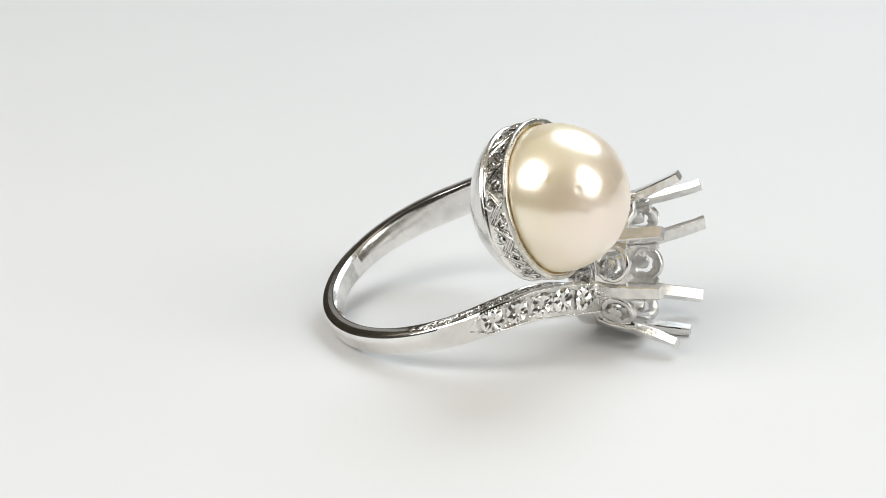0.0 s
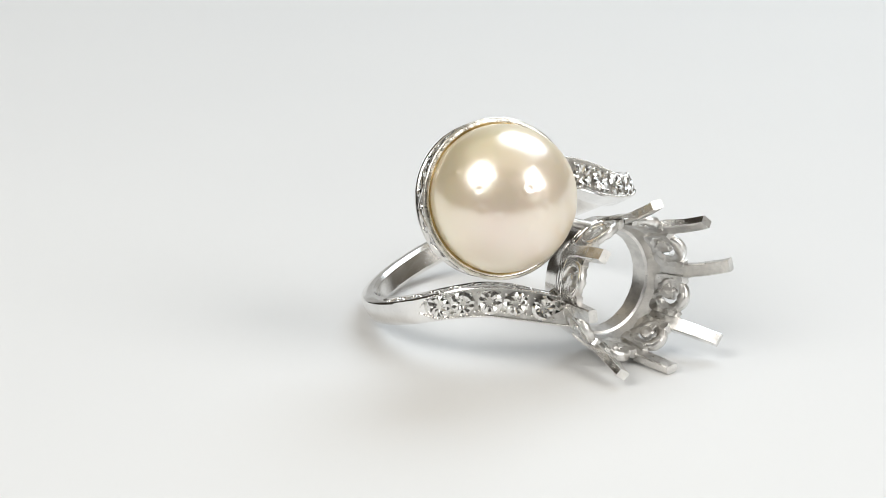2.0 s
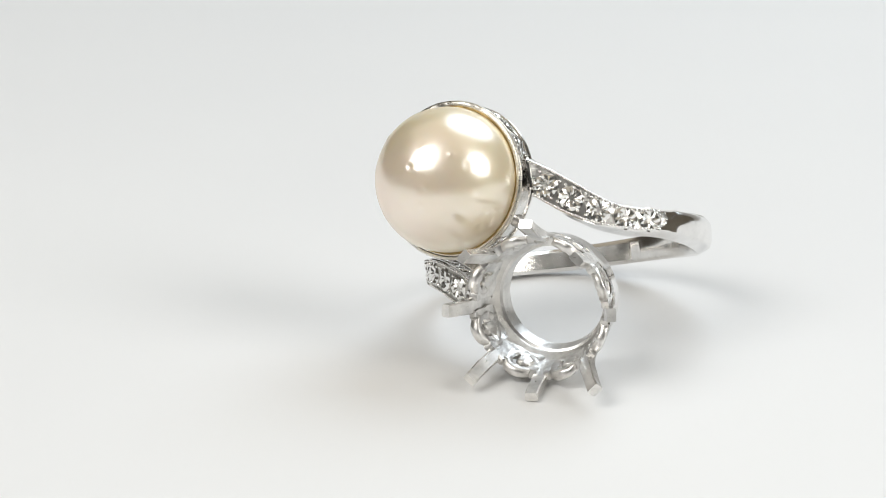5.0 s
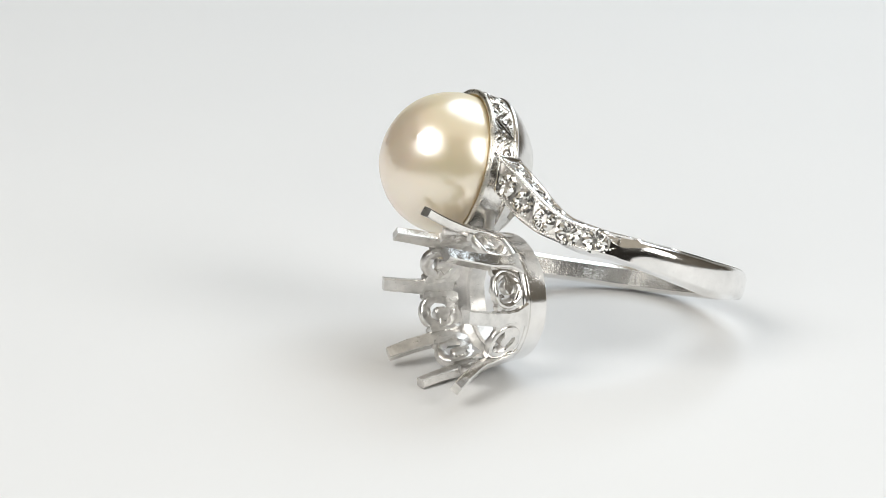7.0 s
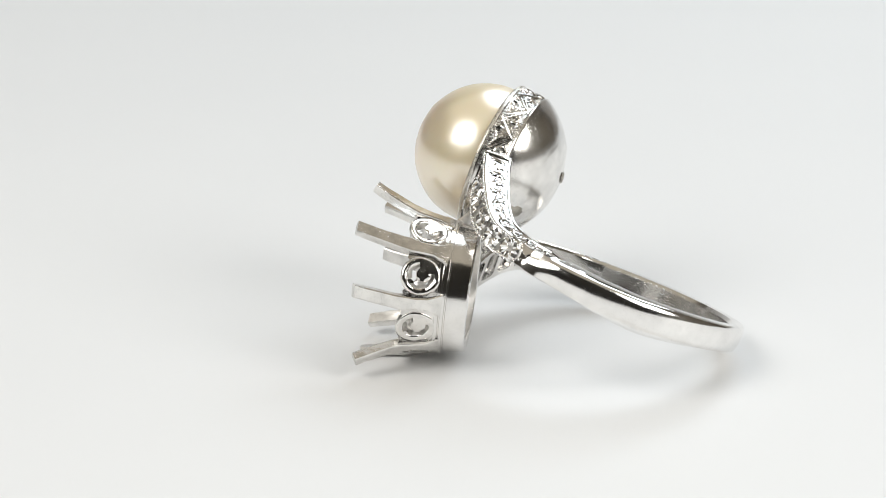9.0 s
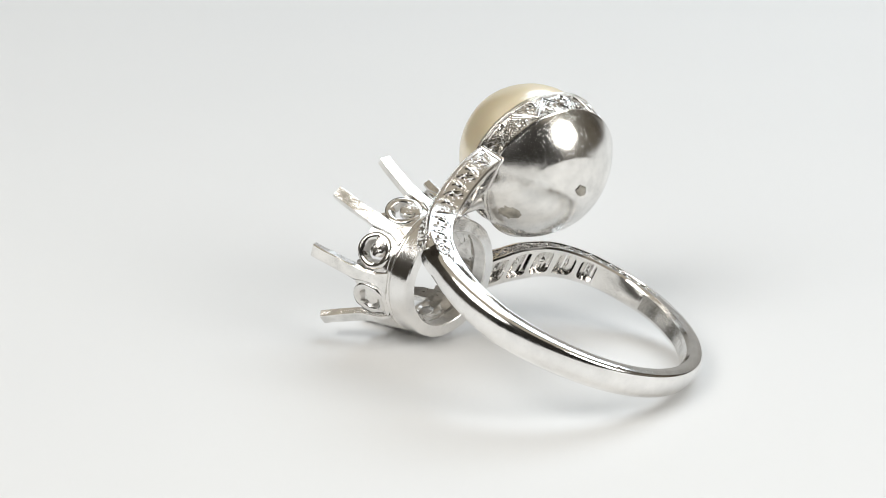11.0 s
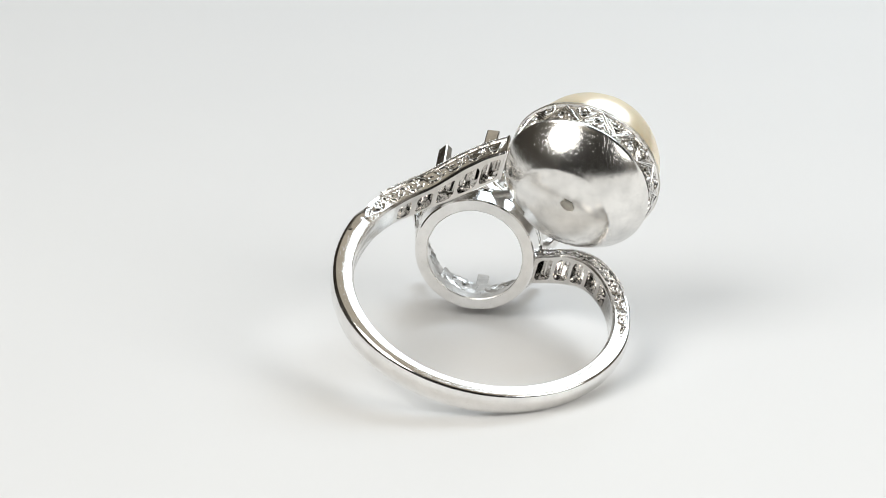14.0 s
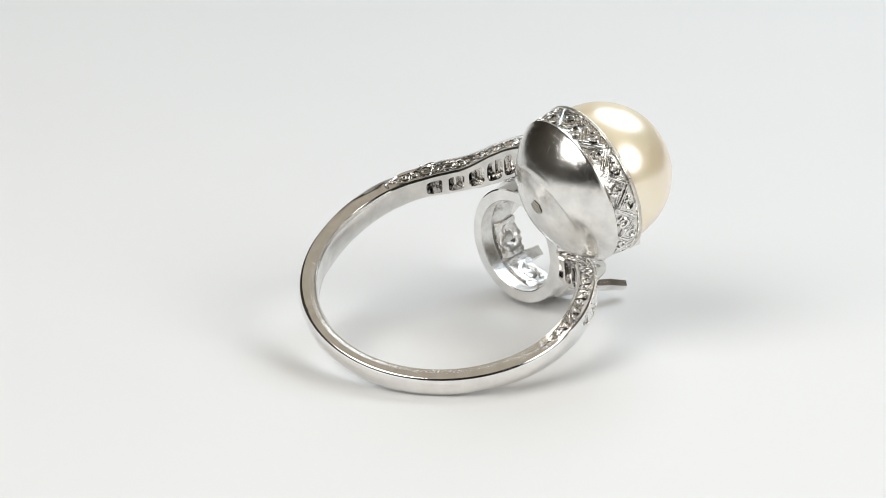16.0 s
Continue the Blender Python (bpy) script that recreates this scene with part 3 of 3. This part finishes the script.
def base_mesh():
    bm = bmesh.new()
    prof = [(3.0, -0.54), (3.07, -0.60), (3.71, -0.60), (3.79, -0.52), (3.90, 0.62), (3.83, 0.66), (3.83, 0.71), (3.93, 0.75), (3.95, 0.92), (3.88, 0.96), (3.88, 1.0), (3.97, 1.05), (4.01, 1.22), (3.96, 1.30), (3.80, 1.34), (3.72, 1.15), (3.60, 0.85), (3.34, 0.62), (3.30, 0.5), (3.14, 0.42), (3.08, 0.1)]
    lathe(bm, prof, claw_at, 112, True)
    for f in bm.faces:  # the inside is left as cast
        d = f.calc_center_median() - KC
        h = d.dot(KN)
        f.material_index = 1 if (d - KN * h).length < 3.25 or (h > 0.3 and (d - KN * h).length < 3.78) else 0
    return bm


setting = part("claw_setting", worn(base_mesh(), 0.02), POLISHED, ring, "empty round openwork claw setting", 35)
setting.data.materials.append(SATIN)

PRONGS = [(5.9, 5.56, 91.4), (6.4, 5.07, 51.9), (5.99, 5.32, 9.7), (5.62, 5.79, -39.9), (5.67, 4.7, -82.0), (5.71, 5.18, -127.0), (5.46, 4.91, -176.7), (5.53, 5.0, 141.3)]


def prong_mesh(tip_h, tip_r, deg, home):
    bm = bmesh.new()
    line = [(0.9, 3.84, home, 0.72, 0.16), (1.3, 3.94, home, 0.55, 0.18), (1.75, 4.02, home, 0.38, 0.24), (2.5, 4.14, home, 0.37, 0.28), (3.15, 4.30, home, 0.45, 0.28)]
    for k in (0.18, 0.5, 0.8, 1.0):
        line.append((3.15 + (tip_h - 3.15) * k, 4.30 + (tip_r - 4.30) * (k ** 1.15), home + (deg - home) * k, 0.42 - 0.03 * k, 0.29 - 0.02 * k))
    rings = []
    for i, (h, r, d, w, t) in enumerate(line):
        a = radians(d)
        p = claw_at(r, a, h)
        nx = line[min(i + 1, len(line) - 1)]
        pv = line[max(i - 1, 0)]
        way = (claw_at(nx[1], radians(nx[2]), nx[0]) - claw_at(pv[1], radians(pv[2]), pv[0])).normalized()
        side = (-math.sin(a) * KU + math.cos(a) * KV).normalized()
        out = side.cross(way).normalized()
        c = 0.07
        rings.append([p + side * x + out * y for x, y in ((w, t - c), (w - c, t), (c - w, t), (-w, t - c), (-w, c - t), (c - w, -t), (w - c, -t), (w, c - t))])
    loft(bm, rings)
    return bm


def filed_ends(ob):
    """Faces that look along the setting's axis or inwards are left matt."""
    if len(ob.materials) < 2:
        ob.materials.append(SATIN)
    for p in ob.polygons:
        out = p.center / MM - KC
        out -= KN * out.dot(KN)
        if p.normal.dot(KN) > 0.45 or p.normal.dot(out.normalized()) < -0.6:
            p.material_index = 1


HOMES = [90 - 45 * i + d for i, d in enumerate((0, 3, 3, 2, 4, 6, 6, 5))]
for (h, r, d), home in zip(PRONGS, HOMES):
    home = home - 360 if home - d > 180 else home + 360 if home - d < -180 else home
    filed_ends(part("prong", worn(prong_mesh(h, r, d, home), 0.04), CLAW, setting, "", 35).data)


def scroll_mesh():
    """One openwork ring of the gallery with a curl inside, bent round the setting at angle 0."""
    bm = bmesh.new()
    def bend(x, y, z):
        return claw_at(4.12 + y * 0.17 + z, x / 4.15, 2.28 + y)
    rings = []
    for i in range(32):
        a = i * math.tau / 32
        c, s = math.cos(a), math.sin(a)
        hole = 0.76 - 0.05 * abs(math.sin(2.5 * a + 0.4)) + 0.015 * math.sin(7 * a)  # cusped edge of the piercing
        rings.append([bend(r * c, r * s, z) for r, z in ((1.10, -0.44), (1.18, -0.37), (1.205, -0.22), (1.185, -0.02), (1.10, 0.10), (0.98, 0.12), (hole + 0.03, 0.06), (hole, -0.02), (hole - 0.13, -0.36), (hole + 0.02, -0.44))])
    rows = [[bm.verts.new(p) for p in ring_] for ring_ in rings]
    for i in range(32):
        p, q = rows[i], rows[(i + 1) % 32]
        for k in range(10):
            f = bm.faces.new((p[k], p[(k + 1) % 10], q[(k + 1) % 10], q[k]))
            f.material_index = 1 if k in (7, 8, 9, 0, 1) else 0
    # web that fills the corners beside and below the ring
    web = []
    for i in range(25):
        a = radians(136 + 268 * i / 24)
        c, q = math.cos(a), math.sin(a)
        g = max(abs(c) / 1.34, abs(q) / (1.22 if q < 0 else 0.95))
        web.append([bend(x, y, z) for x, y, z in ((1.0 * c, 1.0 * q, -0.43), (1.08 * c, 1.08 * q, 0.03), (c / g, q / g, 0.03), (c / g, q / g, -0.43))])
    loft(bm, web)
    # the round boss inside, joined to the ring on one side by a short neck
    hub = [[bend(0.13 + 0.46 * k * math.cos(i * math.tau / 20), -0.16 + 0.46 * k * math.sin(i * math.tau / 20), z) for i in range(20)] for k, z in ((0.95, -0.44), (1.1, -0.37), (1, 0.0), (0.93, 0.05), (0.5, 0.065))]
    loft(bm, hub)
    neck = []
    for i in range(9):
        a = radians(-70 + 84 * i / 8)
        c, q = math.cos(a), math.sin(a)
        neck.append([bend(r * c, r * q, z) for r, z in ((0.3, -0.38), (0.3, 0.075), (0.6, 0.065), (0.88, 0.085), (0.88, -0.38))])
    loft(bm, neck)
    spur = [[bend(x + dx, y, z) for dx, z in ((w, -0.12), (w, 0.06), (-w, 0.06), (-w, -0.12))] for x, y, w in ((-0.45, 0.75, 0.14), (-0.36, 0.52, 0.11), (-0.42, 0.34, 0.05))]
    loft(bm, spur)
    return bm


def rough_inside(bm):
    """The inner side of the gallery is left lumpy."""
    for v in bm.verts:
        d = v.co - KC
        d -= KN * d.dot(KN)
        k = max(min((4.0 + 0.17 * ((v.co - KC).dot(KN) - 2.28) - d.length) / 0.3, 1), 0)
        v.co += (noise.noise_vector(v.co * 3.4) * 0.13 + noise.noise_vector(v.co * 6.1) * 0.06) * k
    return bm


me = mesh_of("gallery_scroll", rough_inside(worn(scroll_mesh(), 0.05)), CLAW, 55)
me.materials.append(SATIN)
filed_ends(me)
TO_CLAW = Matrix.Translation(KC * MM)
for i in range(8):
    between = (HOMES[i] + (HOMES[i + 1] if i < 7 else HOMES[0] - 360)) / 2
    turn = TO_CLAW @ Matrix.Rotation(radians(between), 4, KN) @ Matrix.Translation(-KC * MM)
    shared("gallery_scroll", me, setting, turn)


def bridge_mesh():
    """The soldered joint between setting, cup and shoulder."""
    bm = bmesh.new()
    a, b = claw_at(3.7, radians(108), 0.7), CUP + (Vector((3.2, 0.9, 8.0)) - CUP).normalized() * 4.6
    tube(bm, [a, a * 0.6 + b * 0.4, a * 0.2 + b * 0.8, b], [0.42, 0.3, 0.32, 0.45], 10)
    return bm


part("solder_joint", bridge_mesh(), SATIN, ring, "dull solder joint between cup and claw setting", 60)

# turn in degrees and drift in millimetres of the turning ring
TURNS = [(0.0, 0.0, 0.23, -0.166), (0.5, -9.34, 0.188, -0.219), (1.0, -18.66, 0.157, -0.242), (1.5, -27.89, 0.139, -0.296), (2.0, -37.07, 0.066, -0.248),
         (2.5, -46.17, 0.042, -0.258), (3.0, -55.37, -0.011, -0.25), (3.5, -64.6, -0.052, -0.084), (4.0, -73.99, -0.047, -0.102), (4.2, -77.78, -0.046, -0.007),
         (6.3, -118.03, -0.111, 0.312), (6.5, -121.87, -0.107, 0.33), (7.0, -131.48, -0.024, 0.389), (7.5, -141.01, 0.092, 0.247), (8.0, -150.58, 0.093, 0.169),
         (8.5, -159.92, 0.171, 0.059), (9.0, -169.32, 0.161, 0.107), (9.5, -178.74, 0.144, 0.016), (10.0, -188.17, 0.07, -0.389), (10.2, -191.98, 0.002, -0.523),
         (12.3, -232.41, -0.152, -0.405), (12.5, -236.2, -0.197, -0.172), (13.0, -245.57, -0.204, -0.047), (13.5, -254.72, -0.177, -0.0), (14.0, -263.67, -0.129, 0.041),
         (14.5, -272.45, -0.135, -0.015), (15.0, -281.25, -0.191, 0.394), (15.5, -290.11, -0.091, 0.573), (16.0, -299.05, 0.002, 0.807)]


def motions():
    walk(ring, [(t, pose(x * MM, y * MM, 0, 0, 0, turn)) for t, turn, x, y in TURNS])


motions()
